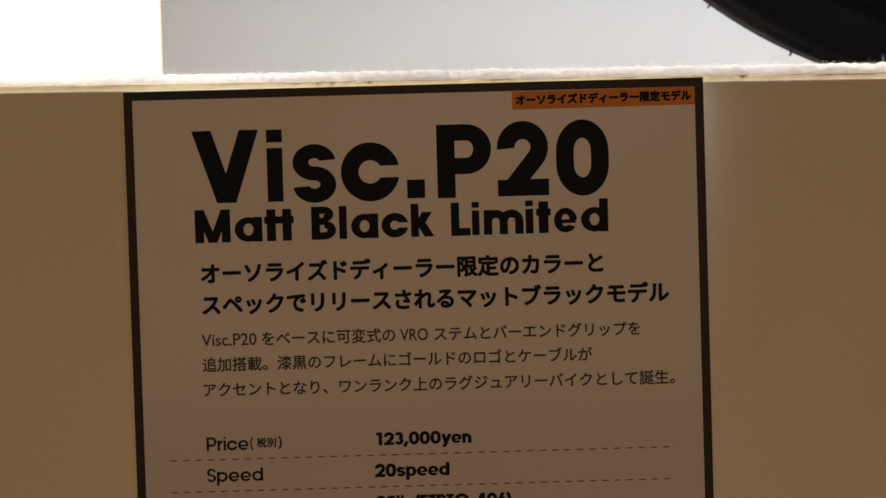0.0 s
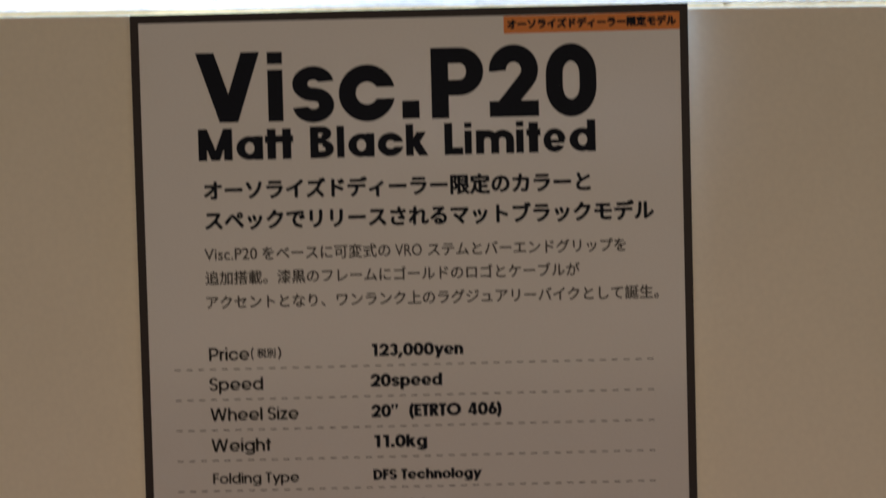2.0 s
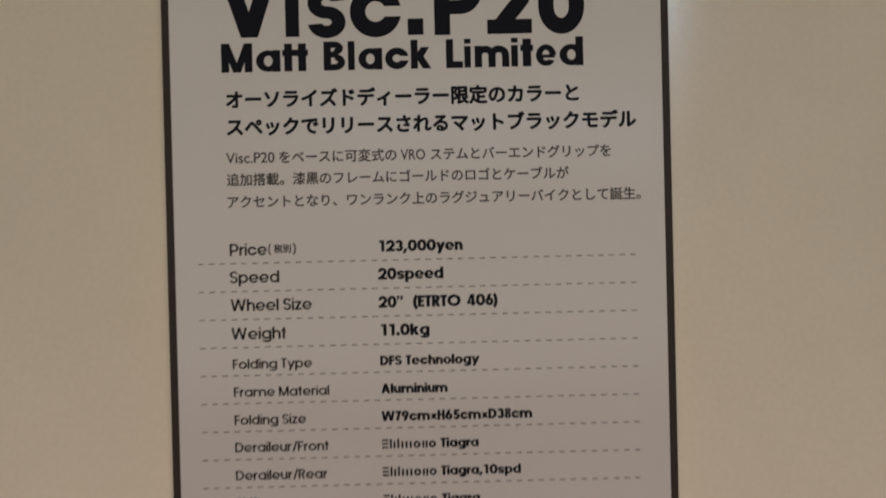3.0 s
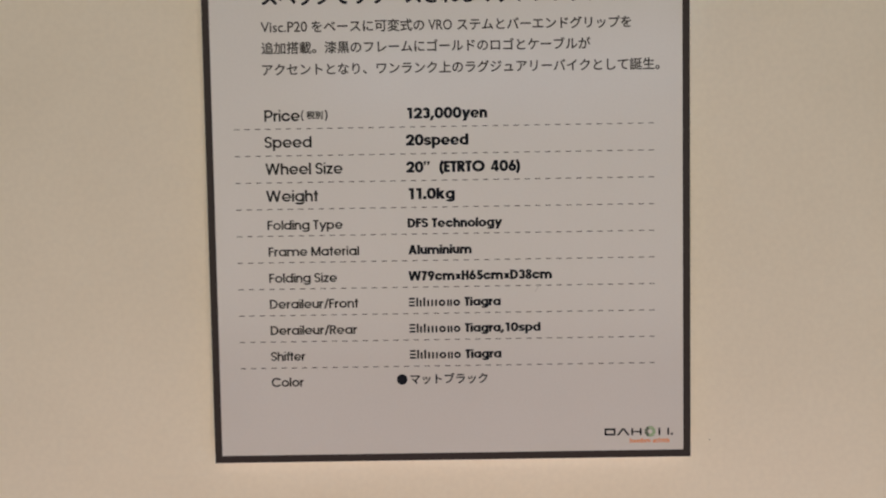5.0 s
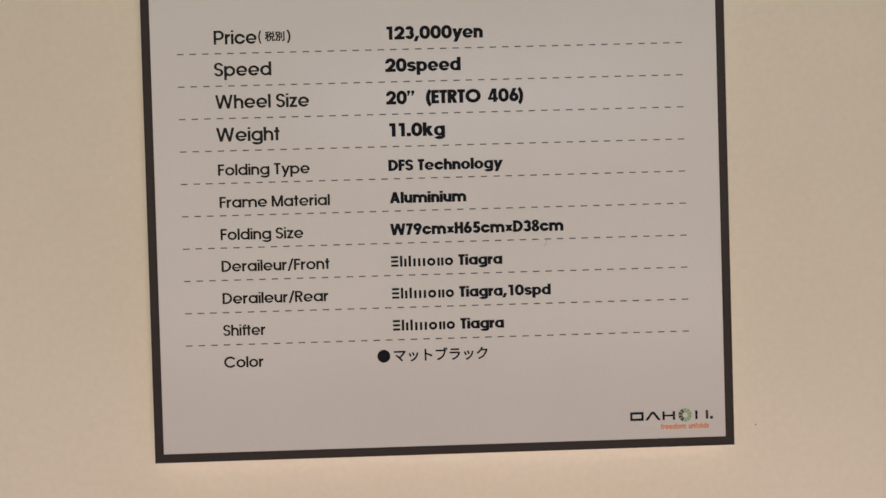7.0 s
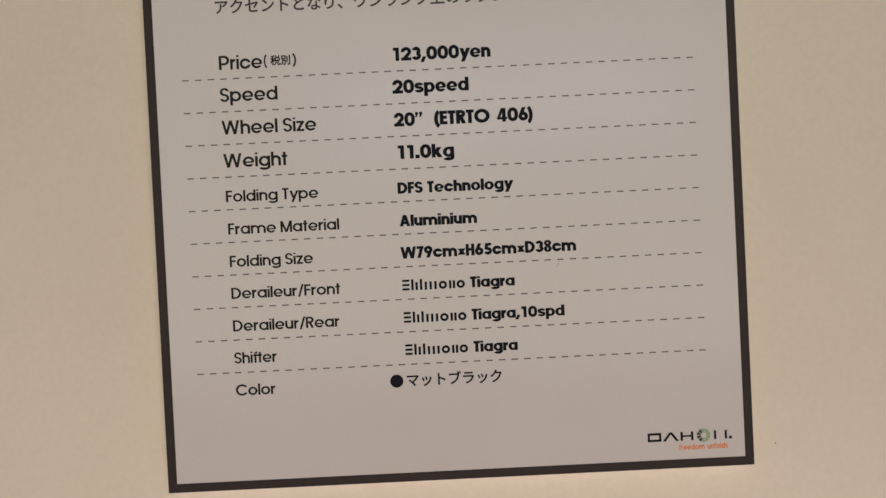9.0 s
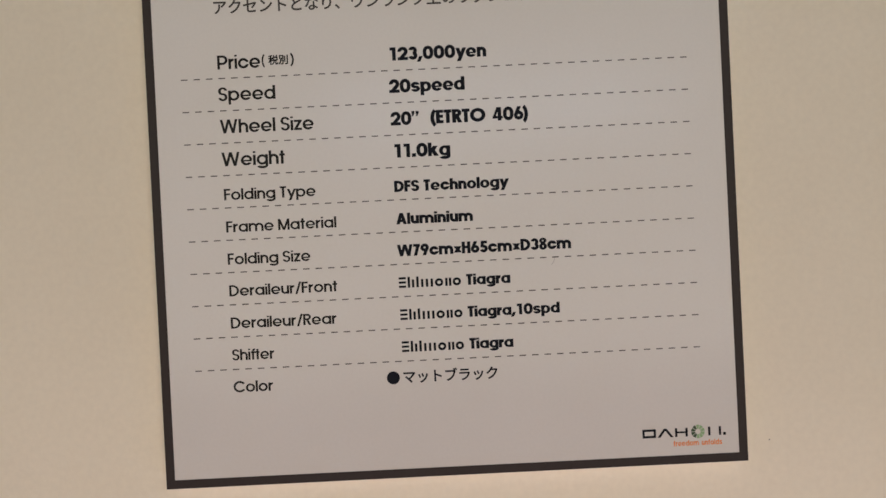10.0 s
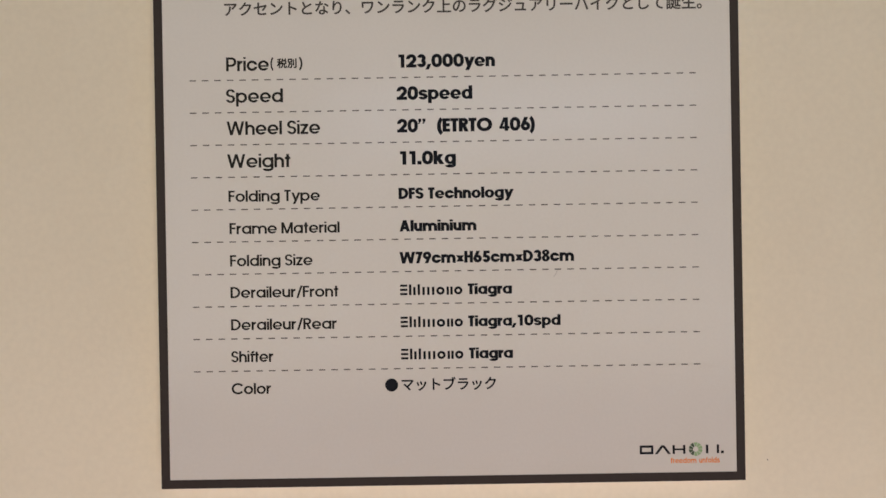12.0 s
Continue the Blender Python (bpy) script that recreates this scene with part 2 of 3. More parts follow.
    if c == "B":
        return (vbar(w / 2, 0, 1, w) + hbar(0, 0.36, hs / 2, hs) + hbar(0, 0.36, 0.55, hs) + hbar(0, 0.34, 1 - hs / 2, hs)
                + band(0.34, 0.765, 0.24 - w * 0.3, 0.5 - 0.265 - hs / 2, -90, 90, w, wy=hs) + band(0.36, 0.285, 0.28 - w * 0.3, 0.285 - hs / 2, -90, 90, w, wy=hs)), 0.64 + w * 0.2
    if c in "CO":
        R = (1.02 - w) / 2
        return (band(0.5, 0.5, R, R, 0, 360, w, 44) if c == "O" else band(0.5, 0.5, R, R, 36, 324, w, 44)), 1.0 if c == "O" else 0.93
    if c == "D":
        return vbar(w / 2, 0, 1, w) + hbar(0, 0.28, hs / 2, hs) + hbar(0, 0.28, 1 - hs / 2, hs) + band(0.27, 0.5, 0.5 - w / 2, 0.5 - hs / 2, -90, 90, w, 20, wy=hs), 0.77
    if c in "EF":
        out = vbar(w / 2, 0, 1, w) + hbar(0, 0.5, 1 - hs / 2, hs) + hbar(0, 0.47, 0.52, hs)
        return out + (hbar(0, 0.5, hs / 2, hs) if c == "E" else []), 0.5
    if c == "H":
        return vbar(w / 2, 0, 1, w) + vbar(0.68 - w / 2, 0, 1, w) + hbar(0, 0.68, 0.53, hs), 0.68
    if c == "L":
        return vbar(w / 2, 0, 1, w) + hbar(0, 0.46 + w * 0.4, hs / 2, hs * 1.05), 0.46 + w * 0.4
    if c == "M":
        e = 0.86 + 0.8 * (w - 0.12)
        return vbar(w / 2, 0, 1, w) + vbar(e - w / 2, 0, 1, w) + slant(w * 0.55, 1, e / 2, 0.0, w * 0.92) + slant(e - w * 0.55, 1, e / 2, 0.0, w * 0.92), e
    if c == "P":
        b, st = 0.34, 0.28 + w * 0.5
        return vbar(w / 2, 0, 1, w) + hbar(w * 0.5, st, 1 - hs / 2, hs) + hbar(w * 0.5, st, 1 - 2 * b + hs / 2, hs) + band(st, 1 - b, b - w / 2, b - hs / 2, -90, 90, w, 20, wy=hs), st + b
    if c == "R":
        b = 0.28
        return (vbar(w / 2, 0, 1, w) + hbar(0, 0.34, 1 - hs / 2, hs) + hbar(0, 0.34, 1 - 2 * b + hs / 2, hs)
                + band(0.34, 1 - b, b - w / 2, b - hs / 2, -90, 90, w, wy=hs) + slant(0.56 - w * 0.2, 0, 0.32, 0.47, w)), 0.62
    if c == "S":
        return ess(0.54 + w * 0.4, 1.0, w), 0.54 + w * 0.4
    if c == "T":
        return vbar(0.26, 0, 1, w) + hbar(0, 0.52, 1 - hs / 2, hs), 0.52
    if c == "V":
        e = 0.68 + w
        return slant(w * 0.55, 1, e / 2, 0, w * 1.03) + slant(e - w * 0.55, 1, e / 2, 0, w * 1.03), e
    if c == "W":
        e = 1.10 + w * 0.6
        xs = [w * 0.55, e * 0.27, e / 2, e * 0.73, e - w * 0.55]
        out = []
        for k in range(4):
            out += slant(xs[k], 1 - k % 2, xs[k + 1], k % 2, w * 0.95)
        return out, e
    if c == "0":
        e = 0.52 + w * 0.85
        a = (e - w) / 2
        v = min(a * 1.25, 0.5 - w / 2)
        top, low = 1.01 - w / 2 - v, w / 2 + v - 0.01
        return band(e / 2, top, a, v, 0, 180, w) + band(e / 2, low, a, v, 180, 360, w) + vbar(w / 2, low, top, w) + vbar(e - w / 2, low, top, w), e
    if c == "1":
        return vbar(0.24 + w / 2, 0, 1, w) + hbar(0.08, 0.24 + w, 1 - hs / 2, hs), 0.34 + w
    if c == "2":
        e = 0.50 + w * 0.85
        a = (e - w) / 2
        cy, low = 1.01 - w / 2 - a, hs * 0.4
        k = min(range(-70, -10), key=lambda g: abs(e / 2 + a * math.cos(radians(g)) + math.tan(radians(g)) * (cy + a * math.sin(radians(g)) - low) - w * 0.72))
        u, v = math.cos(radians(k)), math.sin(radians(k))
        half = w / 2 / u
        px = e / 2 + a * u + v / u * (cy + a * v - low)
        leg = [(e / 2 + (a - w / 2) * u, cy + (a - w / 2) * v), (e / 2 + (a + w / 2) * u, cy + (a + w / 2) * v), (px + half, low), (px - half, low)]
        return band(e / 2, cy, a, a, 184, k, w, 26) + level([leg]) + hbar(0, e, hs / 2, hs), e
    if c == "3":
        e = 0.54 + w * 0.4
        ry = (1 - w) / 4
        return band(e / 2, 1 - w / 2 - ry, (e - w) / 2 - 0.02, ry, 165, -90, w) + band(e / 2, w / 2 + ry, (e - w) / 2, ry, 90, -165, w), e
    if c == "4":
        e = 0.64 + w * 0.3
        return vbar(e - 0.10 - w / 2, 0, 1, w) + hbar(0, e, 0.25, hs * 0.8) + slant(w * 0.42, 0.25, e - 0.12 - w * 0.8, 1, w * 0.72), e
    if c == "5":
        e = 0.56 + w * 0.3
        return hbar(0.12, e - 0.04, 1 - hs / 2, hs) + slant(0.06 + w / 2, 0.44, 0.12 + w / 2, 1, w) + band(e / 2, 0.33, (e - w) / 2, 0.33 - w / 2, 140, -160, w), e
    if c in "69":
        e = 0.62 + w * 0.2
        a = (e - w) / 2
        out = band(e / 2, e / 2, a, a, 0, 360, w, 36) + slant(w * 0.62, e / 2 + 0.09, e * 0.58, 1, w)
        if c == "9":
            out = [[(e - x, 1 - y, k) for x, y, k in p] for p in out]
        return out, e
    if c == "7":
        return hbar(0, 0.54, 1 - hs / 2, hs) + slant(0.16, 0, 0.54 - w * 0.6, 1 - hs * 0.4, w), 0.54
    if c == "8":
        e = 0.54 + w * 0.3
        return band(e / 2, 1 - 0.235, 0.235 - w * 0.25, 0.25 - w * 0.36, 0, 360, w * 0.9, 30, wy=w * 0.72) + band(e / 2, 0.28, (e - w) / 2, 0.29 - w * 0.36, 0, 360, w, 30, wy=w * 0.72), e
    if c == "(":
        return band(0.62, 0.42, 0.60 - w / 2, 0.72, 128, 232, w, 14), 0.36
    if c == ")":
        return band(-0.30, 0.42, 0.60 - w / 2, 0.72, -52, 52, w, 14), 0.30
    if c == ",":
        return slant(0.04, -0.17, 0.04 + w * 0.7, w * 1.0, w * 0.9), w * 1.3
    if c == ".":
        return vbar(w / 2, 0, w * 1.05, w * 1.1), w * 1.1
    if c == "\u201d":
        return [q for o in (0.0, 0.30) for q in slant(o + 0.05, 0.62, o + 0.15, 0.86, w * 0.45) + vbar(o + 0.11, 0.80, 1, w * 0.85)], 0.52
    if c == "/":
        return slant(w / 2, -0.08, 0.42, 1.04, w * 0.9), 0.46
    return [], 0.30


def set_line(text, w, gap):
    """Strokes of a line of text, letters side by side, and its width."""
    text = text.replace("tt", "\u01c1").replace("ft", "\ufb05")
    out, x = [], 0.0
    for c in text:
        strokes, width = glyph(c, w)
        out += [[(px + x, py, k) for px, py, k in p] for p in strokes]
        x += width + (gap if c != " " else 0.0)
    return out, x - gap


def print_latin(name, pieces, base, cap, w, gap, mat, parent, label=""):
    """One printed line: pieces of (text, left, right) in millimetres on a common base line."""
    polys = []
    for text, x0, x1 in pieces:
        strokes, width = set_line(text, w, gap)
        s = (x1 - x0) / width
        polys += [[(x0 + px * s, base + py * cap, k) for px, py, k in p] for p in strokes]
    return polys_mesh(name, polys, mat, parent, label)


def print_letters(name, text, x0, x1, base, cap, w, gap, mat, parent):
    """One printed line between x0 and x1 (mm), each letter a part of its own."""
    text = text.replace("tt", "\u01c1").replace("ft", "\ufb05")
    cells, x = [], 0.0
    for c in text:
        strokes, width = glyph(c, w)
        cells.append((strokes, x))
        x += width + (gap if c != " " else 0.0)
    s = (x1 - x0) / (x - gap)
    for strokes, left in cells:
        if strokes:
            polys_mesh(name, [[(x0 + (px + left) * s, base + py * cap, k) for px, py, k in p] for p in strokes], mat, parent)


def print_font(name, text, x0, x1, middle, weight, mat, parent, label="", centre=0.361, em=0.0):
    """One printed line in the built-in font, fitted between x0 and x1 (mm), its em boxes centred on the height middle (mm)."""
    curve = bpy.data.curves.new(name, "FONT")
    curve.body, curve.size, curve.resolution_u = text, 1.0, 3
    ob = bpy.data.objects.new(name, curve)
    scene.collection.objects.link(ob)
    deps = bpy.context.evaluated_depsgraph_get()
    me = bpy.data.meshes.new_from_object(ob.evaluated_get(deps))
    bpy.data.objects.remove(ob)
    co = np.empty(len(me.vertices) * 3)
    me.vertices.foreach_get("co", co)
    co = co.reshape(-1, 3)
    lo, hi = co[:, 0].min(), co[:, 0].max()
    lo, hi = lo - weight, hi + weight
    s = (x1 - x0) / (hi - lo) / 1000
    me.materials.clear()
    polys = [list(p.vertices) for p in me.polygons]
    shifts = [(0.0, 0.0)] + ([(weight * math.cos(a), weight * math.sin(a)) for a in np.arange(8) * math.pi / 4] if weight else [])
    verts, faces = [], []
    for k, (dx, dz) in enumerate(shifts):
        base = len(verts)
        verts += [(x0 / 1000 + (x + dx - lo) * s, -0.00006 - 2e-6 * k, Z0 + middle / 1000 + (y + dz - centre) * (em / 1000 or s)) for x, y, _ in co]
        faces += [[base + v for v in p] for p in polys]
    bpy.data.meshes.remove(me)
    me = bpy.data.meshes.new(name)
    me.from_pydata(verts, [], faces)
    return finish(new(name, me), mat, parent, label)


# ---- the hall ----
tagged(box("floor", -5, 5, -6, 4, -0.1, FLOOR, FLOORING), "dark brown exhibition hall carpet floor", "floor", kind="structure")
tagged(box("ceiling", -5, 5, -6, 4, 4.5, 4.6, CEILING), "dark hall ceiling", "ceiling", kind="structure")
for nm, b in (("wall_south", (-5, 5, -6.1, -6)), ("wall_north", (-5, 5, 4, 4.1)), ("wall_west", (-5.1, -5, -6, 4)), ("wall_east", (5, 5.1, -6, 4))):
    tagged(box(nm, *b, FLOOR, 4.5, HALL), "plain dark grey hall wall", "wall", kind="structure")

# stand wall behind the plinth, and the backlit wall past its end
tagged(box("wall_stand", -0.163, 1.6, 0.60, 0.66, FLOOR, 2.4, WALL, bevel=0.002), "grey-white painted stand wall behind the plinth", "wall", kind="structure")
lightbox = thing("light_panel", "glowing white backlit panel beside the stand wall", "light panel")
box("diffuser", -2.4, 0.1, 1.30, 1.31, 0.3, 2.6, LIGHTBOX, lightbox, "glowing white diffuser")
box("case", -2.44, 0.14, 1.312, 1.42, FLOOR, 2.64, WALL, lightbox, bevel=0.004)

# ---- the plinth ----
plinth = thing("display_plinth", "cream painted display plinth with a pale wooden top edge", "plinth")
def edge_z(x):
    """The front panel's top edge drops slightly along its length."""
    return BOARD_TOP + (0.105 - x) * 0.0135 + 0.0007


panel = box("front_panel", -0.70, 0.95, BOARD_Y, BOARD_Y + 0.012, 0.02, BOARD_TOP, PANEL, plinth, bevel=0.0004)
for v in panel.data.vertices:
    if v.co.z > 0.5:
        v.co.z += edge_z(v.co.x) - BOARD_TOP
box("side_panel", -0.70, -0.688, BOARD_Y + 0.0125, 0.58, 0.02, BOARD_TOP - 0.005, PANEL, plinth)
box("side_panel", 0.938, 0.95, BOARD_Y + 0.0125, 0.58, 0.02, BOARD_TOP - 0.005, PANEL, plinth)
box("kick_board", -0.68, 0.93, BOARD_Y + 0.03, 0.57, FLOOR, 0.0195, PANEL, plinth)
bm = bmesh.new()
profile = [(BOARD_Y - 0.00005, -0.0007), (BOARD_Y + 0.0011, 0.0018), (BOARD_Y + 0.0016, 0.0022), (0.58, 0.0022), (0.58, -0.0007)]
ends = [[bm.verts.new((x, y, edge_z(x) + z)) for y, z in profile] for x in (-0.70, 0.95)]
for i in range(5):
    bm.faces.new((ends[0][i], ends[0][(i + 1) % 5], ends[1][(i + 1) % 5], ends[1][i]))
bm.faces.new(ends[0])
bm.faces.new(ends[1])
bmesh.ops.recalc_face_normals(bm, faces=bm.faces[:])
part("top_board", bm, PLY, plinth, "pale wooden top board edge")

# ---- felt carpet on the plinth ----
carpet = thing("felt_carpet", "fluffy white needle-felt carpet on the plinth top", "carpet")
FB = BOARD_TOP + 0.0020
FY = BOARD_Y + 0.0014
prof = [(0.0010, -0.0002), (0.0002, 0.0002), (0.0, 0.0009), (0.0003, 0.0018), (0.0008, 0.0028), (0.0016, 0.0036), (0.0030, 0.0042), (0.0050, 0.0044), (0.010, 0.0045), (0.02, 0.0045), (0.06, 0.0045), (0.57, 0.0045)]
xs = np.arange(-0.70, 0.9501, 0.0008)
verts, faces = [], []
for i, x in enumerate(xs):
    for k, (dy, dz) in enumerate(prof):
        near = 1.0 if k < 10 else 0.0
        n1 = noise.noise(Vector((x * 420, dy * 500, dz * 900))) * 0.0008 * near
        n2 = noise.noise(Vector((x * 90, dy * 60, 3.1 + dz * 90))) * 0.0005 * near
        verts.append((x, FY + dy - n1 - n2, FB + edge_z(x) - BOARD_TOP + dz + (n1 * 0.8 + n2 * 0.9 if k > 1 else 0)))
m = len(prof)
for i in range(len(xs) - 1):
    for k in range(m - 1):
        faces.append((i * m + k, (i + 1) * m + k, (i + 1) * m + k + 1, i * m + k + 1))
me = bpy.data.meshes.new("felt_layer")
me.from_pydata(verts, [], faces)
for f in me.polygons:
    f.use_smooth = True
finish(new("felt_layer", me), FELT, carpet, "white felted layer")

rng = np.random.default_rng(7)
verts, faces = [], []


def fibre(x, y, z, length, lean, thick):
    """One curled hair as a thin tapering ribbon."""
    steps = 9 if length > 0.0022 else 4
    a = rng.uniform(0, 2 * math.pi)
    curl = rng.normal(0, 2.0) if length < 0.0025 else rng.choice((-1, 1)) * rng.uniform(1.4, 3.2)
    turn = rng.uniform(0, math.pi)
    across = np.array([math.cos(turn), math.sin(turn), 0.0])
    p = np.array([x, y, z + edge_z(x) - BOARD_TOP])
    way = np.array([lean[0], lean[1], 1.0])
    way /= np.linalg.norm(way)
    base = len(verts)
    for s in range(steps + 1):
        f = s / steps
        t = thick * (1 - 0.6 * f)
        verts.append(tuple(p - across * t))
        verts.append(tuple(p + across * t))
        way = way + np.array([math.cos(a), 0.4 * math.sin(a), -0.35 * abs(curl)]) * curl * 1.0 / steps
        way /= np.linalg.norm(way)
        p = p + way * length / steps
    for s in range(steps):
        b = base + 2 * s
        faces.append((b, b + 1, b + 3, b + 2))


for _ in range(20000):
    x = rng.uniform(-0.16, 0.40)
    d = rng.uniform(0, 1) ** 1.6 * 0.012
    zt = FB + min(0.0043, 0.0019 + 0.8 * d)
    fibre(x, FY + d + 0.0003, zt - 0.0003, abs(rng.normal(0.0009, 0.0006)) + 0.0004, (rng.normal(0, 1.8), rng.normal(-0.2, 0.8)), 0.00003)
for _ in range(16000):
    x = rng.uniform(-0.16, 0.40)
    h = rng.uniform(0.0001, 0.0038)
    fibre(x, FY + 0.0002 + max(0.0, h - 0.0016) * 0.75, FB + h, abs(rng.normal(0.0007, 0.0004)) + 0.0002, (rng.normal(0, 1.2), -1.6), 0.00004)
tufts = rng.uniform(-0.16, 0.40, 70)
for _ in range(330):
    fibre(rng.choice(tufts) + rng.normal(0, 0.0016), FY + rng.uniform(0.003, 0.009), FB + 0.0041, rng.uniform(0.0018, 0.0052), (rng.normal(0, 1.0), rng.normal(-0.2, 0.5)), 0.000035)
me = bpy.data.meshes.new("fluff")
me.from_pydata(verts, [], faces)
tagged(finish(new("fluff", me), HAIR, carpet, "loose white fibres"), kind="stuff")

# ---- the bicycle wheel on the carpet ----
wheel = thing("bicycle_wheel", "small black bicycle wheel with a black tyre on the felt", "wheel")
WR, WS = 0.238, 0.0228
WC = Vector((0.3877, 0.105, BOARD_TOP + 0.0024 + WR))
wheel.location = WC


def lathe(name, profile, mat, parent, label="", steps=180, closed=True):
    """A ring round the wheel's axle (y): profile of (radius, y)."""
    bm = bmesh.new()
    rings = []
    for i in range(steps):
        a = 2 * math.pi * i / steps
        rings.append([bm.verts.new((r * math.cos(a), y, r * math.sin(a))) for r, y in profile])
    k = len(profile)
    for i in range(steps):
        p, q = rings[i], rings[(i + 1) % steps]
        for j in range(k if closed else k - 1):
            bm.faces.new((p[j], p[(j + 1) % k], q[(j + 1) % k], q[j]))
    bmesh.ops.recalc_face_normals(bm, faces=bm.faces[:])
    return part(name, bm, mat, parent, label, smooth=True)


tyre_profile = []
for i in range(64):
    a = -150 + 300 * i / 63
    groove = 0.0007 if abs(a) < 62 and int((a + 62) / 12.4) % 2 else 0.0
    ridge = 0.0006 if 78 < abs(a) < 84 or 104 < abs(a) < 108 or 128 < abs(a) < 133 else 0.0
    rad = WS - groove + ridge
    tyre_profile.append((WR - WS + rad * math.cos(radians(a)), rad * math.sin(radians(a))))
tyre = lathe("tyre", tyre_profile, RUBBER, wheel, "matt black tyre with moulding nibs")
lathe("rim", [(0.2025, -0.010), (0.2025, 0.010), (0.190, 0.0105), (0.183, 0.006), (0.183, -0.006), (0.190, -0.0105)], ALLOY, wheel, "black alloy rim")
lathe("hub", [(0.016, -0.034), (0.022, -0.031), (0.022, -0.028), (0.011, -0.024), (0.011, 0.024), (0.022, 0.028), (0.022, 0.031), (0.016, 0.034), (0.005, 0.036), (0.005, -0.036)], ALLOY, wheel, "black hub", steps=32)
for deg, side in [(d, q) for d in (211.2, 222.0, 232.8, 243.5, 254.2, 265.0, 275.7) for q in (0.02,)]:
    a = radians(deg)
    bm = bmesh.new()
    bmesh.ops.create_cone(bm, cap_ends=True, segments=8, radius1=0.0006, radius2=0.00045, depth=0.0022, matrix=Matrix.Translation((0, 0, 0.0012)))
    nib = part("nib", bm, RUBBER, tyre)
    out = Vector((math.cos(a), side, math.sin(a))).normalized()
    c = Vector(((WR - WS) * math.cos(a), 0, (WR - WS) * math.sin(a)))
    nib.matrix_basis = Matrix.Translation(c + out * (WS + 0.0004)) @ out.to_track_quat("Z", "Y").to_matrix().to_4x4()
for k in range(20):
    a = 2 * math.pi * k / 20
    b = a + (0.9 if k % 2 else -0.9)
    side = 0.029 if (k // 2) % 2 else -0.029
    p, q = Vector((0.020 * math.cos(b), side, 0.020 * math.sin(b))), Vector((0.186 * math.cos(a), 0, 0.186 * math.sin(a)))
    bm = bmesh.new()
    bmesh.ops.create_cone(bm, cap_ends=True, segments=8, radius1=0.001, radius2=0.001, depth=(q - p).length)
    sp = part("spoke", bm, STEEL, wheel, "thin steel spoke" if k == 0 else "")
    sp.matrix_basis = Matrix.Translation((p + q) / 2) @ (q - p).to_track_quat("Z", "Y").to_matrix().to_4x4()


# ---- the signs ----
def sign_panel(name, label, z0, height):
    sign = thing(name, label, "sign", group="spec signs on the plinth")
    bm = bmesh.new()
    add_box(bm, 0, SIGN_W, 0.0006, SIGN_T - 0.0001, z0, z0 + height)
    part("foam_board", bm, FOAM, sign, "white foam board core")
    box("print_sheet", 0, SIGN_W, 0.0, 0.00055, z0, z0 + height, PAPER, sign, "white laminated printed sheet", bevel=0.0001)
    b, w = 3.15, SIGN_W * 1000
    lo, hi = (z0 - Z0) * 1000, (z0 - Z0 + height) * 1000
    polys_mesh("border", [[(0, lo), (w, lo), (w, lo + b), (0, lo + b)], [(0, hi - b), (w, hi - b), (w, hi), (0, hi)],
                          [(0, lo + b), (b, lo + b), (b, hi - b), (0, hi - b)], [(w - b, lo + b), (w, lo + b), (w, hi - b), (w - b, hi - b)]], BORDER, sign, "dark brown-black printed border")
    # the board is cut slightly out of square: its upper left corner stands a little high and out
    for ob in sign.children:
        for v in ob.data.vertices:
            up, left = (v.co.z - z0) / height, 1 - v.co.x / SIGN_W
            v.co.z, v.co.x = v.co.z + 0.0008 * left * up ** 3, v.co.x - 0.0005 * left ** 3 * up
    return sign


sign = sign_panel("info_sign", "white bicycle data sign with a dark border on the plinth front", Z0, SIGN_H)
sign_panel("info_sign", "second white sign with a dark border, below the first", Z0 - 0.0338 - SIGN_H, SIGN_H)

polys_mesh("orange_tab", [[(140.6, 270.9), (206.85, 270.9), (206.85, 277.45), (140.6, 277.45)]], ORANGE, sign, "orange printed tab", lift=0.00004)
print_font("tab_text", "オーソライズドディーラー限定モデル", 141.9, 205.6, 274.25, 0.065, INK, sign)

# headline and second line, letter by letter
HEADLINE = [("V", 23.7, 48.1, 240.2, 26.3), ("i", 50.9, 56.6, 240.1, 26.2), ("s", 60.2, 75.9, 239.3, 28.6), ("c", 77.7, 98.4, 239.2, 28.8), (".", 101.9, 108.4, 239.9, 26.3),
            ("P", 112.7, 132.5, 239.6, 26.6), ("2", 134.6, 153.2, 239.6, 26.9), ("0", 156.0, 175.1, 239.3, 27.1)]
for text, x0, x1, base, cap in HEADLINE:
    print_latin("headline_letter", [(text, x0, x1)], base, cap, 0.225 if text in "sc" else 0.245, 0.1, INK, sign)
for letter in [("M", 24.0, 36.9), ("a", 38.4, 48.5), ("tt", 49.3, 60.0), ("B", 66.4, 75.3), ("l", 76.5, 79.3), ("a", 80.8, 90.7), ("c", 91.9, 101.4), ("k", 102.6, 111.0),
                            ("L", 117.2, 124.2), ("i", 124.8, 127.5), ("m", 129.1, 143.5), ("i", 144.3, 147.1), ("t", 148.2, 153.5), ("e", 154.6, 163.0), ("d", 164.4, 174.3)]:
    print_latin("subtitle_letter", [letter], 225.85, 12.0, 0.24, 0.1, INK, sign)
print_font("lead_text", "オーソライズドディーラー限定のカラーと", 25.5, 172.1, 214.5, 0.042, INK, sign)
print_font("lead_text", "スペックでリリースされるマットブラックモデル", 25.6, 195.8, 203.1, 0.042, INK, sign)
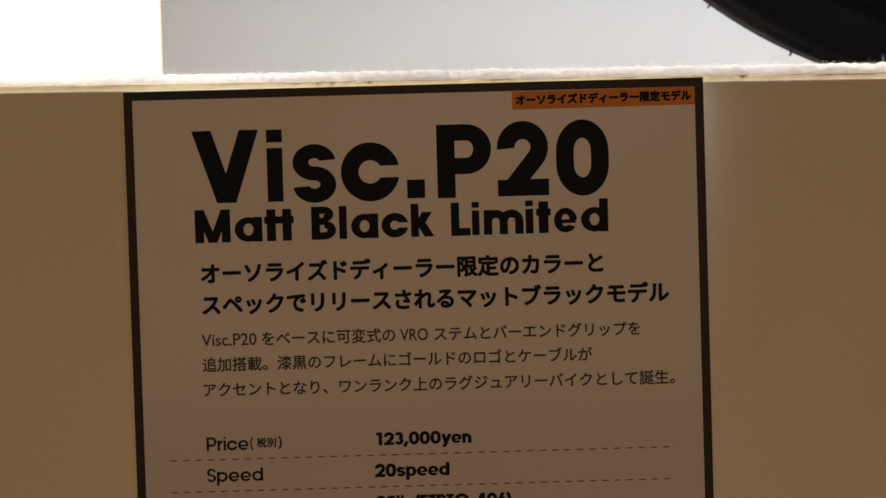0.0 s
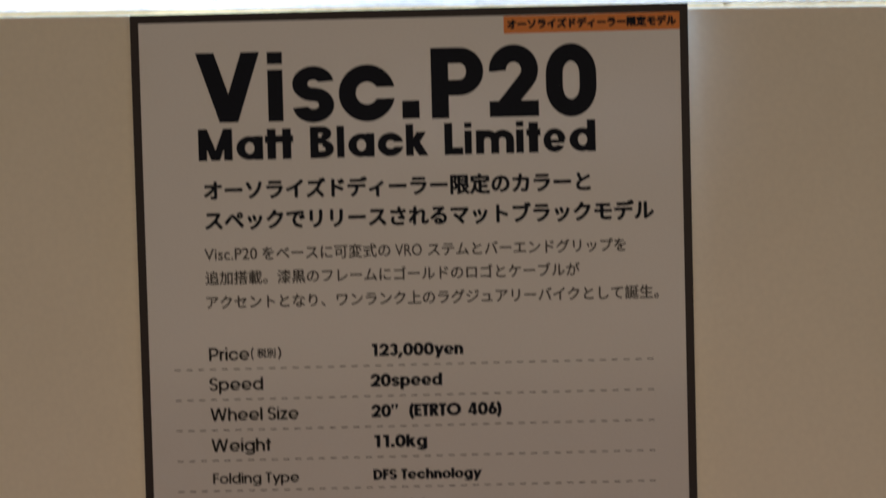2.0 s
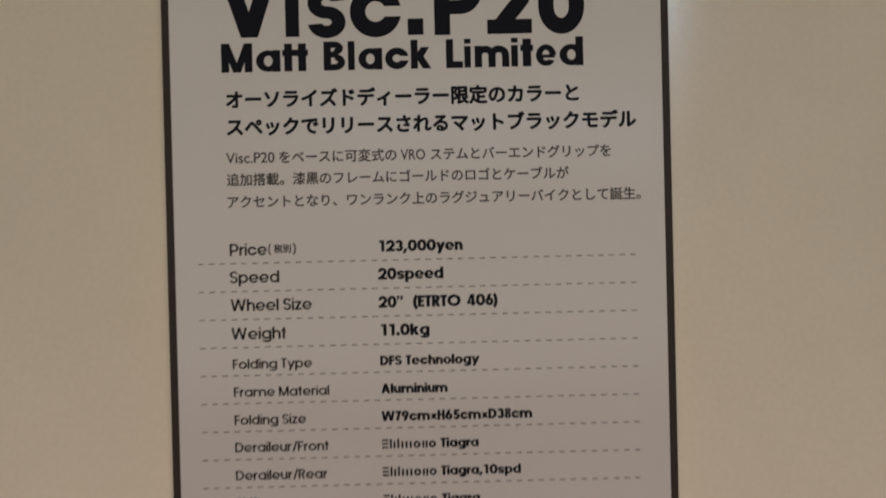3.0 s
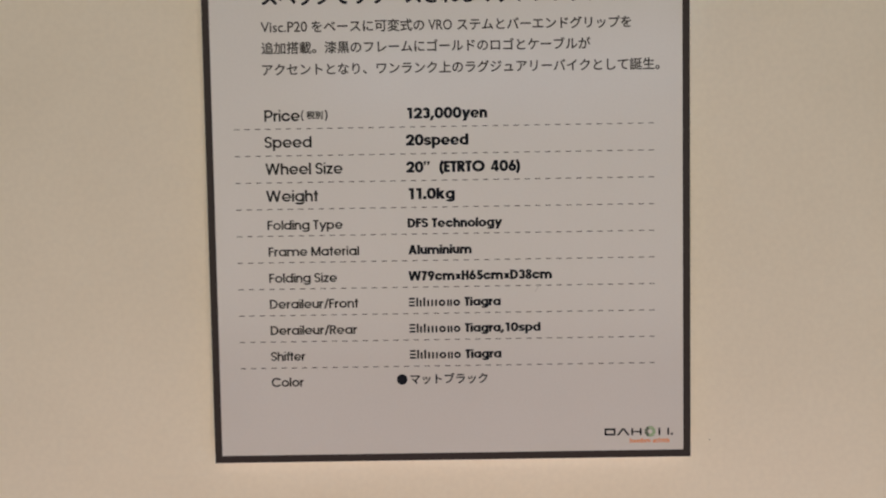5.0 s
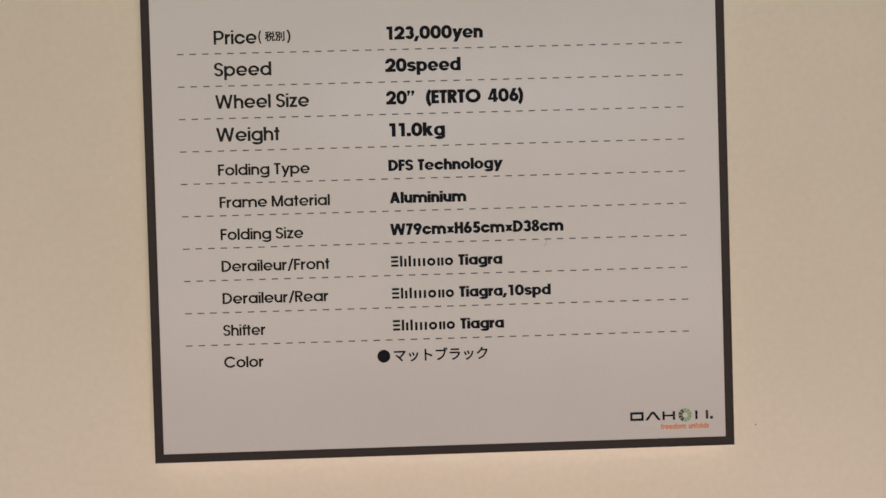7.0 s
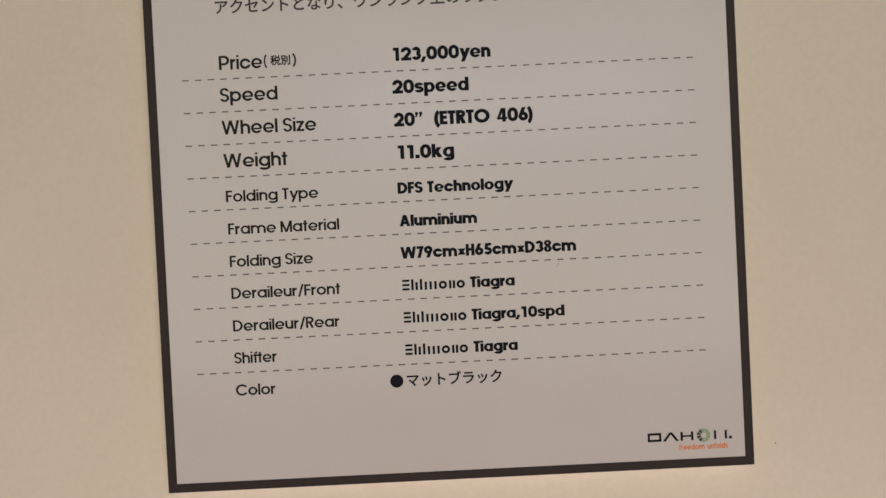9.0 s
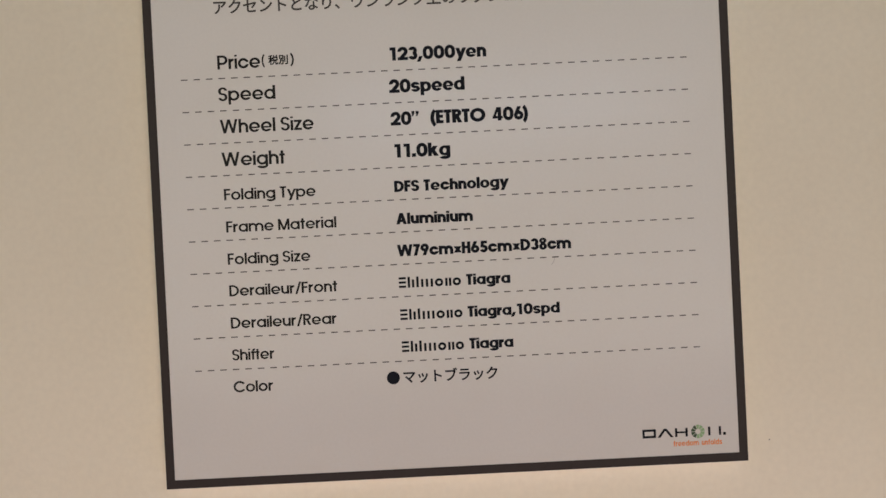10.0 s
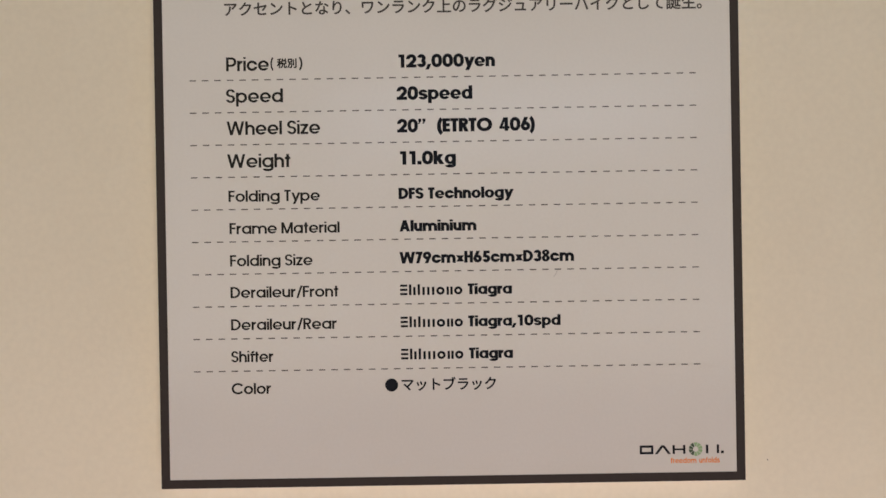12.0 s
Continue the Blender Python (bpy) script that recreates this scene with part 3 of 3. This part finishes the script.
print_font("body_text", "Visc.P20", 25.0, 45.1, 188.3, 0.012, INK_GREY, sign, "grey small print", centre=0.0, em=6.2)
print_font("body_text", "をベースに可変式の", 47.0, 95.7, 190.3, 0.02, INK_GREY, sign)
print_font("body_text", "VRO", 97.4, 107.6, 188.2, 0.012, INK_GREY, sign, centre=0.0, em=6.2)
print_font("body_text", "ステムとバーエンドグリップを", 109.8, 184.9, 190.2, 0.02, INK_GREY, sign)
print_font("body_text", "追加搭載。漆黒のフレームにゴールドのロゴとケーブルが", 25.1, 167.2, 181.3, 0.02, INK_GREY, sign)
print_font("body_text", "アクセントとなり、ワンランク上のラグジュアリーバイクとして誕生。", 25.2, 197.0, 172.1, 0.02, INK_GREY, sign)

# the table: labels, values, dashed rules
LABELS = [("Price", 25.6, 41.0, 149.9, 5.0), ("Speed", 25.4, 45.9, 138.5, 4.95), ("Wheel Size", 25.4, 59.1, 126.9, 4.95), ("Weight", 25.4, 48.2, 115.1, 4.95),
          ("Folding Type", 25.7, 58.6, 102.9, 4.05), ("Frame Material", 25.9, 65.5, 91.3, 4.0), ("Folding Size", 25.9, 55.6, 79.7, 4.05), ("Deraileur/Front", 25.9, 64.7, 68.3, 4.0),
          ("Deraileur/Rear", 25.9, 63.9, 56.7, 4.0), ("Shifter", 25.8, 40.9, 45.2, 4.0), ("Color", 25.8, 39.9, 33.7, 4.0)]
for text, x0, x1, base, cap in LABELS:
    print_letters("label_letter", text, x0, x1, base, cap, 0.174, 0.055, INK_LABEL, sign)
print_latin("row_note", [("(", 41.5, 42.7), (")", 51.9, 53.1)], 150.6, 4.0, 0.16, 0.1, INK_LABEL, sign)
print_font("row_note", "税別", 43.9, 51.0, 152.4, 0.029, INK_LABEL, sign)
VALUES = [([("123,000yen", 87.2, 122.3)], 150.2, 4.75), ([("20speed", 86.8, 114.0)], 138.6, 4.85), ([("20\u201d", 86.8, 97.0), ("(ETRTO", 101.0, 120.9), ("406)", 123.5, 136.3)], 126.9, 4.85),
          ([("11.0kg", 87.2, 107.7)], 115.3, 4.85), ([("DFS", 86.9, 95.9), ("Technology", 97.5, 128.0)], 102.95, 4.05), ([("Aluminium", 87.0, 114.7)], 91.3, 4.05),
          ([("W79cm\u00d7H65cm\u00d7D38cm", 86.8, 149.6)], 79.75, 4.2), ([("Tiagra", 111.2, 127.1)], 68.35, 3.9), ([("Tiagra,10spd", 111.2, 144.4)], 56.8, 3.9), ([("Tiagra", 111.3, 127.1)], 45.25, 3.9)]
for pieces, base, cap in VALUES:
    for text, x0, x1 in pieces:
        print_letters("value_letter", text, x0, x1, base, cap, 0.253, 0.025, INK, sign)
# a maker's name in three rows, as plain bars and rings
def plain(kind, x, width, base, h, w):
    if kind == "rows":
        return [q for k in range(3) for q in hbar(x, x + width, base + w * 0.5 + (h - w) * k / 2, w * 0.9)]
    if kind == "ring":
        return band(x + width / 2, base + h / 2, (width - w) / 2, (h - w) / 2, 0, 360, w, 24)
    if kind == "frame":
        return vbar(x + w / 2, base, base + h, w) + vbar(x + width - w / 2, base, base + h, w) + hbar(x, x + width, base + w / 2, w) + hbar(x, x + width, base + h - w / 2, w)
    if kind == "roof":
        return slant(x + w * 0.5, base, x + width / 2, base + h, w) + slant(x + width - w * 0.5, base, x + width / 2, base + h, w)
    n = int(kind)
    return [q for k in range(n) for q in vbar(x + w / 2 + (width - w) * k / max(1, n - 1), base, base + h, w)]


MARKS = [("rows", 0.0, 2.6, 1.0), ("1", 3.2, 0.8, 1.0), ("1", 4.7, 0.8, 0.74), ("1", 6.3, 0.8, 1.0), ("3", 8.0, 4.3, 0.74), ("ring", 13.0, 3.0, 0.74), ("2", 16.7, 2.2, 0.74), ("ring", 19.4, 3.0, 0.74)]
for base in (68.35, 56.8, 45.25):
    for kind, x, width, h in MARKS:
        polys_mesh("maker_mark", plain(kind, 86.9 + x, width, base, 3.9 * h, 0.86), INK, sign)
polys_mesh("colour_dot", [[(83.3 + 2.33 * math.cos(2 * math.pi * k / 40), 36.15 + 2.33 * math.sin(2 * math.pi * k / 40)) for k in range(40)]], INK, sign)
print_font("row_value", "マットブラック", 86.9, 120.9, 36.2, 0.022, INK, sign)
for k in range(10):
    z = 146.65 - 11.63 * k
    polys_mesh("dashed_rule", [[(12.3 + 4.493 * j, z - 0.19), (14.65 + 4.493 * j, z - 0.19), (14.65 + 4.493 * j, z + 0.19), (12.3 + 4.493 * j, z + 0.19)] for j in range(41)], INK_DASH, sign)["kind"] = "stuff"

# the mark in the corner: plain blocks, a green ring of wedges and a line of orange text
for kind, x, width in (("frame", 172.1, 4.9), ("roof", 177.6, 5.6), ("2", 183.9, 4.6), ("2", 195.9, 4.7)):
    polys_mesh("corner_mark", plain(kind, x, width, 9.8, 3.15, 0.82) + (hbar(184.0, 188.4, 11.4, 0.62) if x == 183.9 else []), INK, sign)
polys_mesh("corner_dot", vbar(201.8, 9.75, 10.75, 1.0), INK, sign)
for k in range(10):
    a0, a1 = radians(36 * k + 3), radians(36 * k + 33)
    polys_mesh("ring_wedge", [[(192.2 + r * math.cos(a), 11.4 + r * math.sin(a)) for r, a in ((1.0, a0), (2.45, a0), (2.45, (a0 + a1) / 2), (2.45, a1), (1.0, a1))]], GREEN_DARK if k in (3, 4, 5, 6) else GREEN, sign)
print_latin("corner_line", [("freedom", 183.2, 192.4), ("unfolds", 193.4, 200.8)], 6.45, 2.0, 0.20, 0.10, ORANGE_TEXT, sign, "small orange text")

# a faint scuff on the print and a fleck on the panel
SCUFF = material("grey_scuff", (0.50, 0.48, 0.46), rough=0.5, spec=0.3)
polys_mesh("scuff", band(139.5, 77.2, 4.0, 4.0, -48, -8, 0.28, 10), SCUFF, sign)
bm = bmesh.new()
bmesh.ops.create_icosphere(bm, subdivisions=1, radius=0.00022, matrix=Matrix.LocRotScale((0.2205, BOARD_Y - 0.00005, Z0 + 0.0055), None, (1, 0.4, 1.3)))
part("dirt_fleck", bm, INK_DASH, plinth)
